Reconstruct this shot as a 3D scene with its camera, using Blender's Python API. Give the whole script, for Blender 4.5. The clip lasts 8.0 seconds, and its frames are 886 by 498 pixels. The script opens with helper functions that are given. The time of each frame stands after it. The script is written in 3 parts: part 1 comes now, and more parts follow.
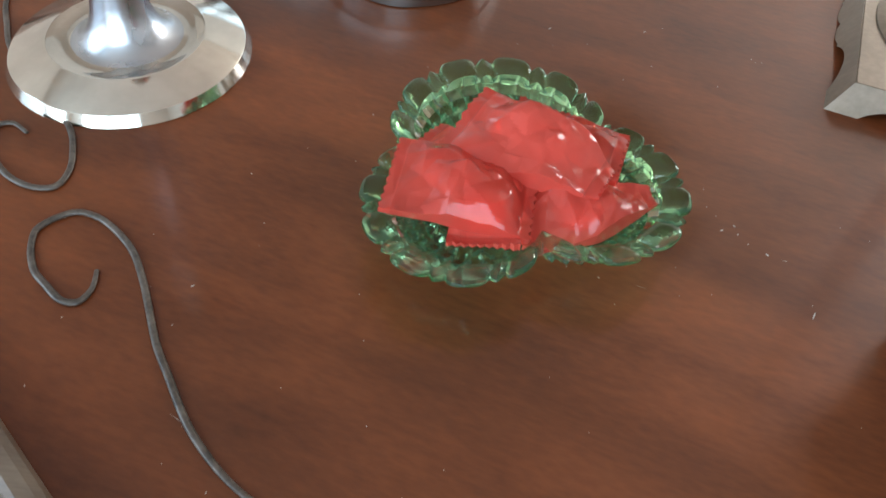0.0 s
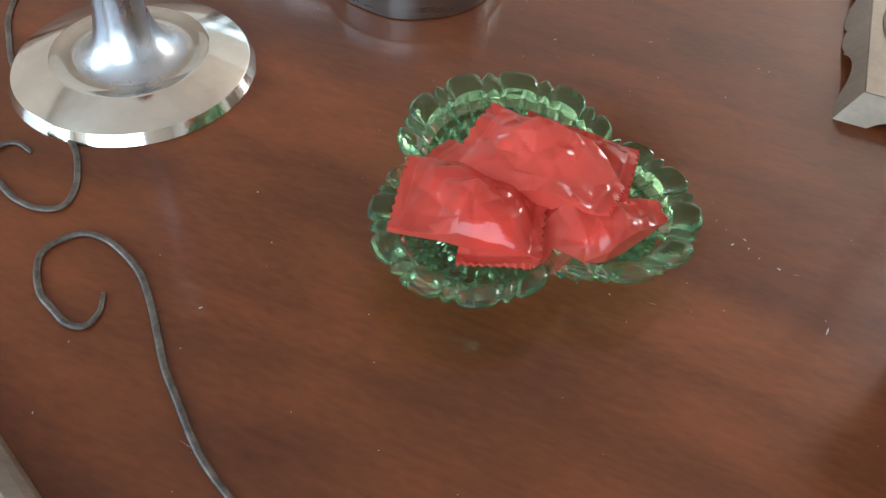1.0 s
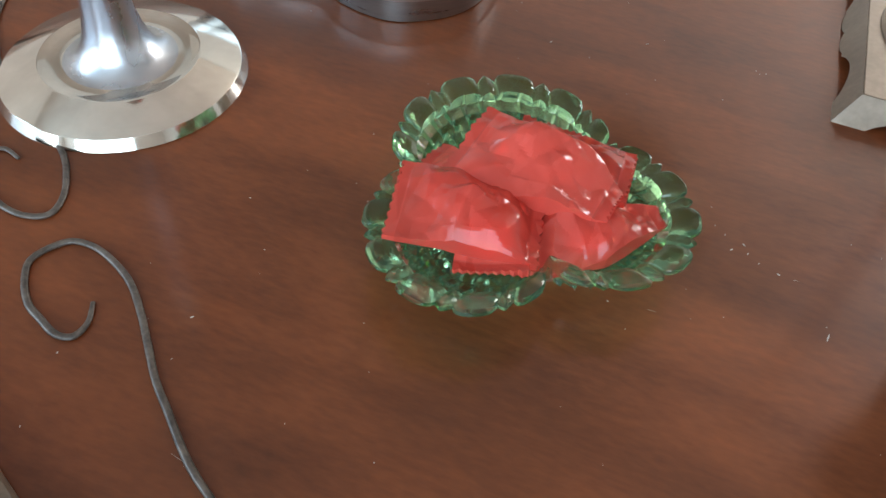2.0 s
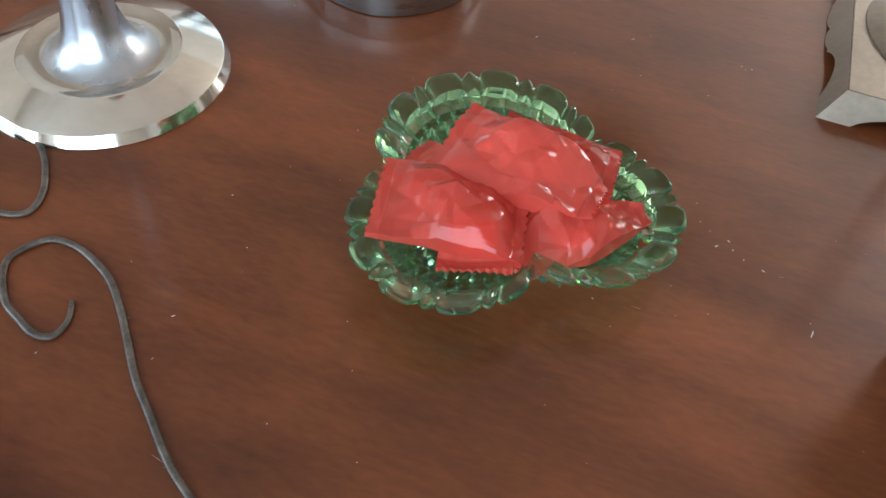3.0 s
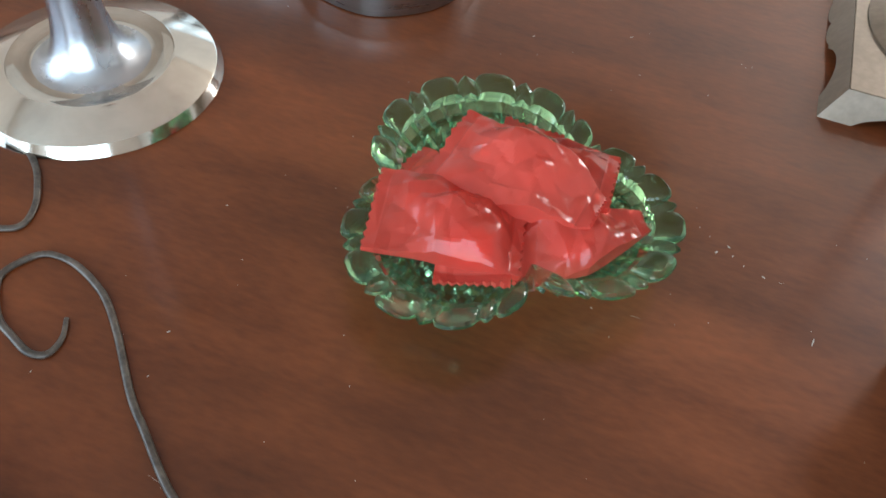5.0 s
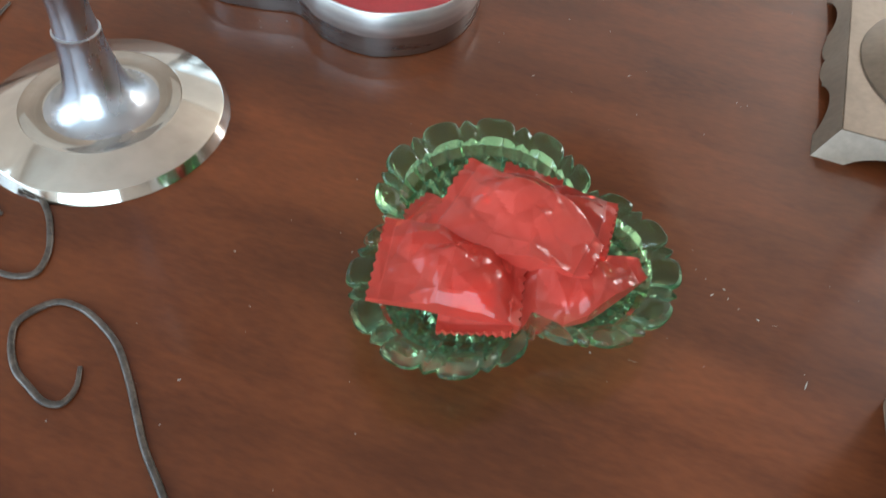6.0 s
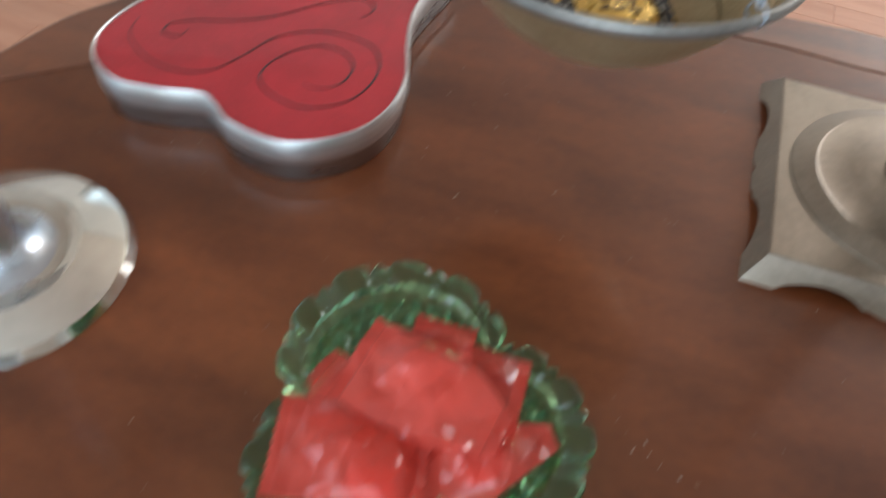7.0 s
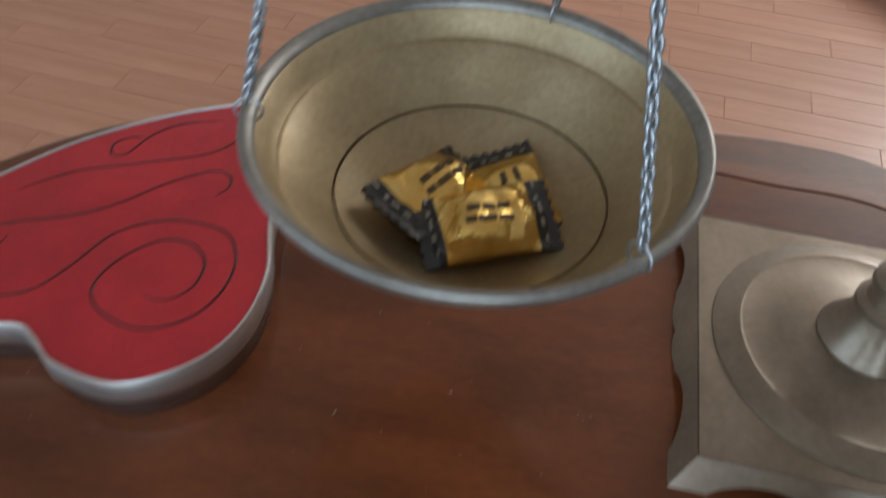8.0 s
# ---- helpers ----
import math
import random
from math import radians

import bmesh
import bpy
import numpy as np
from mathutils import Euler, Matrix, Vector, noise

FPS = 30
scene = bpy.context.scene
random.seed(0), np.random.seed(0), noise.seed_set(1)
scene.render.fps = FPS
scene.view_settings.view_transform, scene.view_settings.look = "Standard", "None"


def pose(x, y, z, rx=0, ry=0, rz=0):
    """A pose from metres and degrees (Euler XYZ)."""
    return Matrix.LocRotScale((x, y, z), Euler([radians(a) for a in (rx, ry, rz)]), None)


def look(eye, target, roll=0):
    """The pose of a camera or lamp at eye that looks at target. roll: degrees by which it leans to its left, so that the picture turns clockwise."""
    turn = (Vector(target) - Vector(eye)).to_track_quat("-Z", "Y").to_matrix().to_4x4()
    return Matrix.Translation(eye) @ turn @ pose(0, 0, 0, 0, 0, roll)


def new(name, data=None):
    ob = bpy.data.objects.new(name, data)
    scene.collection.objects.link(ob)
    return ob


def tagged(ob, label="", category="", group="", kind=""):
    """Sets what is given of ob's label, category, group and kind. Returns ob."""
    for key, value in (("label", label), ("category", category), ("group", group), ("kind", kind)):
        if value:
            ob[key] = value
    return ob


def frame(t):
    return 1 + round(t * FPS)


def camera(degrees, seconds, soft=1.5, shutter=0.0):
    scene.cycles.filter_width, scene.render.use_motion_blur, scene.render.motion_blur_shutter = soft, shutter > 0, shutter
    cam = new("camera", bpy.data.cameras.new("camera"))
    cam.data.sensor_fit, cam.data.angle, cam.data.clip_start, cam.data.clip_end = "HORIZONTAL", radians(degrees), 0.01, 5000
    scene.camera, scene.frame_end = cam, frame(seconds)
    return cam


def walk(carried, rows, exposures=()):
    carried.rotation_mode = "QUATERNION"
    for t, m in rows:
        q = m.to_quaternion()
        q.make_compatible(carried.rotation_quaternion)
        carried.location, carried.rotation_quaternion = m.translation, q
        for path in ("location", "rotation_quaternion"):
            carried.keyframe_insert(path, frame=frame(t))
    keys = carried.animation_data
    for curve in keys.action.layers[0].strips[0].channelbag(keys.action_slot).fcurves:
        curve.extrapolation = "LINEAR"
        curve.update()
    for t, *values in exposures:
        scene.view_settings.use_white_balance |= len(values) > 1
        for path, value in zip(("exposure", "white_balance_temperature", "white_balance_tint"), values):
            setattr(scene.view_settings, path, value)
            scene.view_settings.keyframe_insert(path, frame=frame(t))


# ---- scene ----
# ---- camera ----
cam = camera(60.0, 8.0, soft=1.4, shutter=0.9)
ROWS = [
    (0.0, (0.035, 0.038, 0.217), (0.002, 1.335, -1.305), 6.0),
    (0.5, (0.035, 0.042, 0.220), (0.001, 1.343, -1.299), 5.5),
    (1.0, (0.031, 0.044, 0.219), (-0.003, 1.343, -1.302), 5.4),
    (1.5, (0.030, 0.047, 0.218), (-0.001, 1.349, -1.300), 5.4),
    (3.0, (0.032, 0.051, 0.217), (0.041, 1.340, -1.312), 6.5),
    (3.5, (0.035, 0.054, 0.217), (0.047, 1.342, -1.312), 6.5),
    (4.0, (0.033, 0.056, 0.216), (0.047, 1.319, -1.334), 6.3),
    (4.5, (0.033, 0.057, 0.218), (0.047, 1.311, -1.340), 6.2),
    (6.0, (0.030, 0.068, 0.237), (0.040, 1.328, -1.316), 5.8),
    (6.5, (0.030, 0.074, 0.254), (0.042, 1.355, -1.282), 5.8),
    (6.7, (0.035, 0.088, 0.261), (0.057, 1.361, -1.281), 6.2),
    (7.0, (0.053, 0.122, 0.265), (0.111, 1.398, -1.274), 6.0),
    (7.2, (0.064, 0.140, 0.276), (0.124, 1.424, -1.257), 4.6),
    (7.5, (0.075, 0.173, 0.280), (0.183, 1.463, -1.244), 4.4),
    (7.8, (0.083, 0.197, 0.278), (0.231, 1.518, -1.217), 4.1),
    (8.0, (0.087, 0.212, 0.277), (0.257, 1.550, -1.200), 3.9),
]
walk(cam, [(t, look(eye, target, roll)) for t, eye, target, roll in ROWS], [(0.0, 0.48), (4.5, 0.44), (6.5, 0.40), (7.0, 0.34), (7.5, 0.08), (8.0, -0.28)])

# ---- light ----
FLOOR_Z, CEIL_Z = -0.55, 1.85
X0, X1, Y0, Y1 = -2.2, 2.4, -2.3, 2.8
world = bpy.data.worlds.new("world")
scene.world = world
world.use_nodes = True
sky = world.node_tree.nodes.new("ShaderNodeTexSky")
sky.sky_type, sky.sun_disc, sky.sun_elevation, sky.sun_rotation = "NISHITA", False, radians(40), radians(200)
world.node_tree.links.new(sky.outputs[0], world.node_tree.nodes["Background"].inputs[0])
world.node_tree.nodes["Background"].inputs[1].default_value = 0.12


def daylight(name, eye, target, w, h, watts, color):
    data = bpy.data.lights.new(name, "AREA")
    data.shape, data.size, data.size_y, data.energy, data.color = "RECTANGLE", w, h, watts, color
    ob = new(name, data)
    ob.matrix_world = look(eye, target)
    return ob


WIN_A = (-1.50, 0.80, -0.45, 1.72)     # tall window behind the camera: x0, x1, z0, z1
WIN_B = (1.85, 2.75, 0.25, 1.75)        # window in the far part of the right wall: y0, y1, z0, z1
WIN_C = (-1.95, 0.35, -0.05, 1.55)      # window in the near part of the left wall: y0, y1, z0, z1
daylight("window_light", (-0.35, Y0 - 0.02, 0.635), (-0.35, 0, 0.635), 2.3, 2.17, 70, (0.58, 0.80, 1.0))
daylight("window_light", (X1 + 0.02, 2.30, 1.00), (0, 2.30, 1.00), 0.9, 1.5, 50, (0.97, 0.98, 1.0))
daylight("window_light", (X0 - 0.02, -0.80, 0.75), (0, -0.80, 0.75), 2.3, 1.6, 38, (0.58, 0.80, 1.0))


# ---- materials ----
def nodes_of(name):
    m = bpy.data.materials.new(name)
    m.use_nodes = True
    return m, m.node_tree.nodes, m.node_tree.links, m.node_tree.nodes["Principled BSDF"]


def surface(name, dark, light, size=40.0, stretch=(1, 1, 1), turn=0.0, rough=0.5, metal=0.0, bump=0.0, fine=400.0,
            coat=0.0, coat_rough=0.1, rough_var=0.1, detail=6.0, spread=(0.35, 0.65), per_object=0.0, space="Object", turned=0.0, grain=0.35, patch=0.0):
    """Two-scale procedural surface: large colour variation, fine grain, fine relief, uneven gloss."""
    m, n, l, b = nodes_of(name)
    tc, mp = n.new("ShaderNodeTexCoord"), n.new("ShaderNodeMapping")
    l.new(tc.outputs[space], mp.inputs[0])
    mp.inputs["Rotation"].default_value = (0, 0, radians(turn))
    mp.inputs["Scale"].default_value = stretch
    if turn:                                     # grain runs along the turned direction
        mp.vector_type = "TEXTURE"
        mp.inputs["Scale"].default_value = [1 / k for k in stretch]
    big, small = n.new("ShaderNodeTexNoise"), n.new("ShaderNodeTexNoise")
    big.inputs["Scale"].default_value, big.inputs["Detail"].default_value = size, detail
    small.inputs["Scale"].default_value, small.inputs["Detail"].default_value = fine, 4
    big.inputs["Distortion"].default_value, big.inputs["Roughness"].default_value = 0.4, 0.6
    l.new(mp.outputs[0], big.inputs[0]), l.new(mp.outputs[0], small.inputs[0])
    add = n.new("ShaderNodeMath")
    add.operation = "MULTIPLY_ADD"
    l.new(small.outputs[0], add.inputs[0])
    add.inputs[1].default_value = grain
    l.new(big.outputs[0], add.inputs[2])
    sub = n.new("ShaderNodeMath")
    sub.operation = "SUBTRACT"
    l.new(add.outputs[0], sub.inputs[0])
    sub.inputs[1].default_value = grain / 2
    ramp = n.new("ShaderNodeValToRGB")
    ramp.color_ramp.elements[0].position, ramp.color_ramp.elements[1].position = spread
    ramp.color_ramp.elements[0].color, ramp.color_ramp.elements[1].color = (*dark, 1), (*light, 1)
    l.new(sub.outputs[0], ramp.inputs[0])
    colour = ramp.outputs[0]
    if per_object:
        info, hsv, k = n.new("ShaderNodeObjectInfo"), n.new("ShaderNodeHueSaturation"), n.new("ShaderNodeMath")
        k.operation = "MULTIPLY_ADD"
        k.inputs[1].default_value, k.inputs[2].default_value = per_object, 1 - per_object / 2
        l.new(info.outputs["Random"], k.inputs[0]), l.new(k.outputs[0], hsv.inputs["Value"])
        l.new(colour, hsv.inputs["Color"])
        colour = hsv.outputs[0]
    if patch:                                    # broad lighter and duller patches in the stain
        cloud, tone, k = n.new("ShaderNodeTexNoise"), n.new("ShaderNodeHueSaturation"), n.new("ShaderNodeMapRange")
        cloud.inputs["Scale"].default_value, cloud.inputs["Detail"].default_value = 11.0, 3
        k.inputs["From Min"].default_value, k.inputs["From Max"].default_value = 0.3, 0.7
        k.inputs["To Min"].default_value, k.inputs["To Max"].default_value = 1 - patch / 2, 1 + patch / 2
        l.new(mp.outputs[0], cloud.inputs[0]), l.new(cloud.outputs[0], k.inputs["Value"])
        l.new(k.outputs[0], tone.inputs["Value"]), l.new(colour, tone.inputs["Color"])
        colour = tone.outputs[0]
    l.new(colour, b.inputs["Base Color"])
    r = n.new("ShaderNodeMath")
    r.operation = "MULTIPLY_ADD"
    r.inputs[1].default_value, r.inputs[2].default_value = rough_var, rough - rough_var / 2
    l.new(big.outputs[0], r.inputs[0]), l.new(r.outputs[0], b.inputs["Roughness"])
    b.inputs["Metallic"].default_value = metal
    b.inputs["Coat Weight"].default_value, b.inputs["Coat Roughness"].default_value = coat, coat_rough
    if turned:
        tg = n.new("ShaderNodeTangent")
        tg.direction_type, tg.axis = "RADIAL", "Z"
        b.inputs["Anisotropic"].default_value = turned
        l.new(tg.outputs[0], b.inputs["Tangent"])
    if bump:
        bp = n.new("ShaderNodeBump")
        bp.inputs["Strength"].default_value, bp.inputs["Distance"].default_value = 1.0, bump
        l.new(sub.outputs[0], bp.inputs["Height"]), l.new(bp.outputs[0], b.inputs["Normal"])
    return m


def green_glass(name):
    """Pressed green glass, a little milky inside."""
    m, n, l, b = nodes_of(name)
    b.inputs["Base Color"].default_value = (0.42, 0.76, 0.39, 1)
    b.inputs["Transmission Weight"].default_value, b.inputs["IOR"].default_value = 1.0, 1.46
    b.inputs["Roughness"].default_value = 0.0
    haze, mix = n.new("ShaderNodeBsdfTranslucent"), n.new("ShaderNodeMixShader")
    haze.inputs[0].default_value = (0.14, 0.40, 0.31, 1)
    mix.inputs[0].default_value = 0.10
    l.new(b.outputs[0], mix.inputs[1]), l.new(haze.outputs[0], mix.inputs[2]), l.new(mix.outputs[0], n["Material Output"].inputs[0])
    return m


def cellophane(name, clearness):
    """Thin clear red film: tinted, mirror-glossy at a glance, a little milky where it is creased."""
    m, n, l, b = nodes_of(name)
    tc, no, bp = n.new("ShaderNodeTexCoord"), n.new("ShaderNodeTexNoise"), n.new("ShaderNodeBump")
    no.inputs["Scale"].default_value, no.inputs["Detail"].default_value = 140, 2
    no.inputs["Distortion"].default_value = 1.0
    bp.inputs["Distance"].default_value = 0.00006
    l.new(tc.outputs["Object"], no.inputs[0])
    l.new(no.outputs[0], bp.inputs["Height"]), l.new(bp.outputs[0], b.inputs["Normal"])
    b.inputs["Base Color"].default_value = (0.985, 0.135, 0.095, 1)
    b.inputs["Roughness"].default_value, b.inputs["Specular IOR Level"].default_value = 0.4, 0.08
    clear, through_light = n.new("ShaderNodeBsdfTransparent"), n.new("ShaderNodeBsdfTranslucent")
    gloss, fres = n.new("ShaderNodeBsdfGlossy"), n.new("ShaderNodeFresnel")
    mix, mix2, mix3 = (n.new("ShaderNodeMixShader") for _ in range(3))
    clear.inputs[0].default_value = (1.0, 0.32, 0.25, 1)
    through_light.inputs[0].default_value = (0.985, 0.12, 0.07, 1)
    gloss.inputs["Roughness"].default_value = 0.035
    fres.inputs["IOR"].default_value = 1.42
    l.new(bp.outputs[0], gloss.inputs["Normal"]), l.new(bp.outputs[0], fres.inputs["Normal"])
    mix.inputs[0].default_value = 0.32
    cl = n.new("ShaderNodeMath")
    cl.operation = "MULTIPLY_ADD"
    cl.inputs[1].default_value, cl.inputs[2].default_value = 0.35, clearness - 0.175
    patch = n.new("ShaderNodeTexNoise")
    patch.inputs["Scale"].default_value = 55
    l.new(tc.outputs["Object"], patch.inputs[0]), l.new(patch.outputs[0], cl.inputs[0])
    l.new(b.outputs[0], mix.inputs[1]), l.new(through_light.outputs[0], mix.inputs[2])
    l.new(cl.outputs[0], mix2.inputs[0]), l.new(mix.outputs[0], mix2.inputs[1]), l.new(clear.outputs[0], mix2.inputs[2])
    l.new(fres.outputs[0], mix3.inputs[0]), l.new(mix2.outputs[0], mix3.inputs[1]), l.new(gloss.outputs[0], mix3.inputs[2])
    l.new(mix3.outputs[0], n["Material Output"].inputs[0])
    return m


WOOD = surface("polished_mahogany", (0.090, 0.0225, 0.0076), (0.240, 0.064, 0.0185), 24, (0.50, 1.5, 1), -16, 0.42, 0, 0, 300, 0.48, 0.13, 0.14, 9, (0.20, 0.84), grain=0.40, patch=0.5)
WOOD.node_tree.nodes["Principled BSDF"].inputs["Specular IOR Level"].default_value = 0.25
BORDER = surface("mahogany_border", (0.095, 0.025, 0.009), (0.235, 0.068, 0.022), 22, (0.35, 1.7, 1), -12, 0.42, 0, 0, 380, 0.55, 0.10, 0.12, 9, (0.24, 0.80), grain=0.55, patch=0.4)
DARKWOOD = surface("dark_mahogany", (0.02, 0.007, 0.004), (0.05, 0.017, 0.008), 20, (1, 1, 0.2), 0, 0.4, 0, 0.0001, 200)
PEWTER = surface("polished_pewter", (0.68, 0.64, 0.57), (0.84, 0.80, 0.72), 22, (1, 1, 1), 0, 0.09, 1.0, 0.00005, 90, 0, 0.1, 0.08, turned=0.35)
# stem pewter: some of the windows' blue reflection is put into its colour
SATIN = surface("blue_lit_satin_turned_pewter", (0.52, 0.55, 0.59), (0.66, 0.69, 0.73), 22, (1, 1, 1), 0, 0.27, 1.0, 0.00002, 160, 0, 0.1, 0.10, turned=0.5)
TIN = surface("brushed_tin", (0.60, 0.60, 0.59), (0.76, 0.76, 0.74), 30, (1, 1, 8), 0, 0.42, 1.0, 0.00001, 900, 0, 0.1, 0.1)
# tin body: darker and smoother than the tin of the lid
TIN_DARK = surface("darker_tin", (0.32, 0.32, 0.32), (0.42, 0.42, 0.41), 30, (1, 1, 8), 0, 0.28, 1.0, 0.00001, 900, 0, 0.1, 0.1)
ENAMEL = surface("red_enamel", (0.38, 0.008, 0.017), (0.52, 0.014, 0.025), 26, (1, 1, 1), 0, 0.40, 0.0, 0.00001, 500, 0.55, 0.03, 0.08)
GROOVE = surface("dark_red_groove", (0.035, 0.004, 0.006), (0.07, 0.007, 0.010), 60, (1, 1, 1), 0, 0.4)
BRASS = surface("aged_brass", (0.200, 0.150, 0.106), (0.285, 0.222, 0.162), 16, (1, 1, 1), 0, 0.36, 0.6, 0.00003, 300, 0.35, 0.22, 0.18)
PAN_BRASS = surface("tarnished_pan_brass", (0.32, 0.232, 0.125), (0.48, 0.368, 0.218), 16, (1, 1, 1), 0, 0.50, 0.75, 0.00003, 420, 0.15, 0.25, 0.18)
PANRIM = surface("grey_tarnished_rim", (0.22, 0.205, 0.185), (0.35, 0.33, 0.30), 30, (1, 1, 1), 0, 0.46, 0.8, 0.00003, 400)
CLOTH = surface("pale_blue_cloth", (0.42, 0.46, 0.52), (0.58, 0.62, 0.68), 30, (1, 1, 1), 0, 0.9, 0, 0.001, 200)
STEEL = surface("galvanised_chain", (0.36, 0.385, 0.415), (0.52, 0.545, 0.575), 200, (1, 1, 1), 0, 0.46, 1.0)
IRON = surface("dark_iron_wire", (0.075, 0.062, 0.052), (0.18, 0.150, 0.125), 120, (1, 1, 1), 0, 0.34, 0.4, 0.00005, 700)
GOLD = surface("gold_foil", (0.80, 0.50, 0.13), (0.93, 0.66, 0.24), 90, (1, 1, 1), 0, 0.16, 1.0, 0.00040, 260)
BLACKFOIL = surface("black_foil", (0.006, 0.005, 0.005), (0.020, 0.016, 0.014), 90, (1, 1, 1), 0, 0.22, 0.0, 0.0002, 300, 0.5, 0.1)
PRINT = surface("dark_print", (0.07, 0.04, 0.015), (0.11, 0.065, 0.025), 90, (1, 1, 1), 0, 0.45)
PALEPRINT = surface("pale_print", (0.20, 0.18, 0.15), (0.36, 0.32, 0.27), 90, (1, 1, 1), 0, 0.45)
DUST = surface("pale_dust", (0.34, 0.29, 0.25), (0.62, 0.56, 0.50), 300, (1, 1, 1), 0, 0.8)
OAK = surface("laminate_strip", (0.44, 0.187, 0.106), (0.55, 0.270, 0.166), 4, (0.5, 6, 1), 0, 0.36, 0, 0.0001, 60, 0.2, 0.2, 0.1, 6, (0.3, 0.7), 0.09)
PLASTER = surface("pale_wall", (0.68, 0.655, 0.61), (0.73, 0.705, 0.66), 3, (1, 1, 1), 0, 0.85, 0, 0.0005, 120)
WHITE = surface("dim_white_ceiling", (0.52, 0.49, 0.44), (0.58, 0.55, 0.50), 3, (1, 1, 1), 0, 0.9, 0, 0.0005, 120)
PAINT = surface("white_window_paint", (0.74, 0.73, 0.70), (0.82, 0.81, 0.78), 8, (1, 1, 1), 0, 0.4)
TANWOOD = surface("dull_brown_wood", (0.10, 0.066, 0.043), (0.18, 0.128, 0.088), 12, (1, 7, 1), 40, 0.42, 0, 0.0001, 180, 0.3, 0.2)
GREYTAN = surface("grey_tan_wood", (0.22, 0.155, 0.105), (0.36, 0.27, 0.19), 14, (1, 1, 6), 0, 0.45, 0, 0.0001, 200, 0.2, 0.2)
CANDY = surface("red_boiled_sweet", (0.72, 0.045, 0.030), (0.86, 0.075, 0.045), 60, (1, 1, 1), 0, 0.15, 0, 0, 300, 0.5, 0.05)
RED_MID = cellophane("red_cellophane_loose", 0.46)
RED_CLEAR = cellophane("red_cellophane_empty", 0.60)
GLASS, RED = green_glass("green_pressed_glass"), cellophane("red_cellophane", 0.27)
RED_THIN = cellophane("red_cellophane_seal", 0.40)


# ---- building helpers ----
def part(name, bm, material, parent=None, label="", smooth=False):
    me = bpy.data.meshes.new(name)
    bmesh.ops.recalc_face_normals(bm, faces=bm.faces)
    for f in bm.faces:
        f.smooth = smooth
    bm.to_mesh(me)
    bm.free()
    for mat in material if isinstance(material, (list, tuple)) else [material]:
        me.materials.append(mat)
    ob = new(name, me)
    ob.parent = parent
    return tagged(ob, label)


def thing(name, m, label, category, group="", kind=""):
    ob = new(name)
    ob.empty_display_size = 0.02
    ob.matrix_world = m
    return tagged(ob, label, category, group, kind)


def sharpen(ob, degrees):
    """Smooth shading with sharp edges over a given angle."""
    me = ob.data
    bm = bmesh.new()
    bm.from_mesh(me)
    for f in bm.faces:
        f.smooth = True
    for e in bm.edges:
        e.smooth = len(e.link_faces) == 2 and e.calc_face_angle(0) < radians(degrees)
    bm.to_mesh(me)
    bm.free()
    return ob


def grid_bm(rings, close_u=True, cap_first=False, cap_last=False):
    """A skin over rings of points of equal number."""
    bm = bmesh.new()
    vs = [[bm.verts.new(p) for p in ring] for ring in rings]
    n = len(rings[0])
    for a, b in zip(vs, vs[1:]):
        for i in range(n if close_u else n - 1):
            bm.faces.new((a[i], a[(i + 1) % n], b[(i + 1) % n], b[i]))
    if cap_first:
        bm.faces.new(vs[0][::-1])
    if cap_last:
        bm.faces.new(vs[-1])
    return bm


def revolve(profile, n=96):
    """Turned body from (radius, height) pairs; radius 0 closes it."""
    rings = [[(max(r, 1e-5) * math.cos(2 * math.pi * i / n), max(r, 1e-5) * math.sin(2 * math.pi * i / n), z) for i in range(n)] for r, z in profile]
    bm = grid_bm(rings)
    bmesh.ops.remove_doubles(bm, verts=bm.verts, dist=3e-5)
    return bm


def smooth_path(points, step=8, closed=False):
    """Catmull-Rom line through the points."""
    p = [Vector(q) for q in points]
    n, out = len(p), []
    for i in range(n if closed else n - 1):
        a, b, c, d = ((p[(i + k) % n] for k in (-1, 0, 1, 2)) if closed else (p[max(i - 1, 0)], p[i], p[i + 1], p[min(i + 2, n - 1)]))
        for s in range(step):
            t = s / step
            out.append(0.5 * (2 * b + (c - a) * t + (2 * a - 5 * b + 4 * c - d) * t * t + (3 * b - a - 3 * c + d) * t ** 3))
    return out if closed else out + [p[-1]]


def sweep(points, width, height, n=10, taper=0.0):
    """A rod of oval section along a line that lies about flat; the ends may taper."""
    rings = []
    for i, q in enumerate(points):
        t = (points[min(i + 1, len(points) - 1)] - points[max(i - 1, 0)]).normalized()
        side = t.cross(Vector((0, 0, 1)))
        side = side.normalized() if side.length > 1e-4 else Vector((1, 0, 0))
        up = side.cross(t)
        k = 1 - taper * max(0, 1 - min(i, len(points) - 1 - i) / (0.12 * len(points)))
        rings.append([q + k * (width / 2 * math.cos(a) * side + height / 2 * math.sin(a) * up) for a in (2 * math.pi * j / n for j in range(n))])
    return grid_bm(rings, True, True, True)


def box_bm(x0, x1, y0, y1, z0, z1, bevel=0.0):
    bm = bmesh.new()
    bmesh.ops.create_cube(bm, size=1, matrix=Matrix.Translation(((x0 + x1) / 2, (y0 + y1) / 2, (z0 + z1) / 2)) @ Matrix.Diagonal((x1 - x0, y1 - y0, z1 - z0, 1)))
    if bevel:
        bmesh.ops.bevel(bm, geom=bm.edges[:], offset=bevel, segments=2, affect="EDGES", profile=0.5)
    return bm


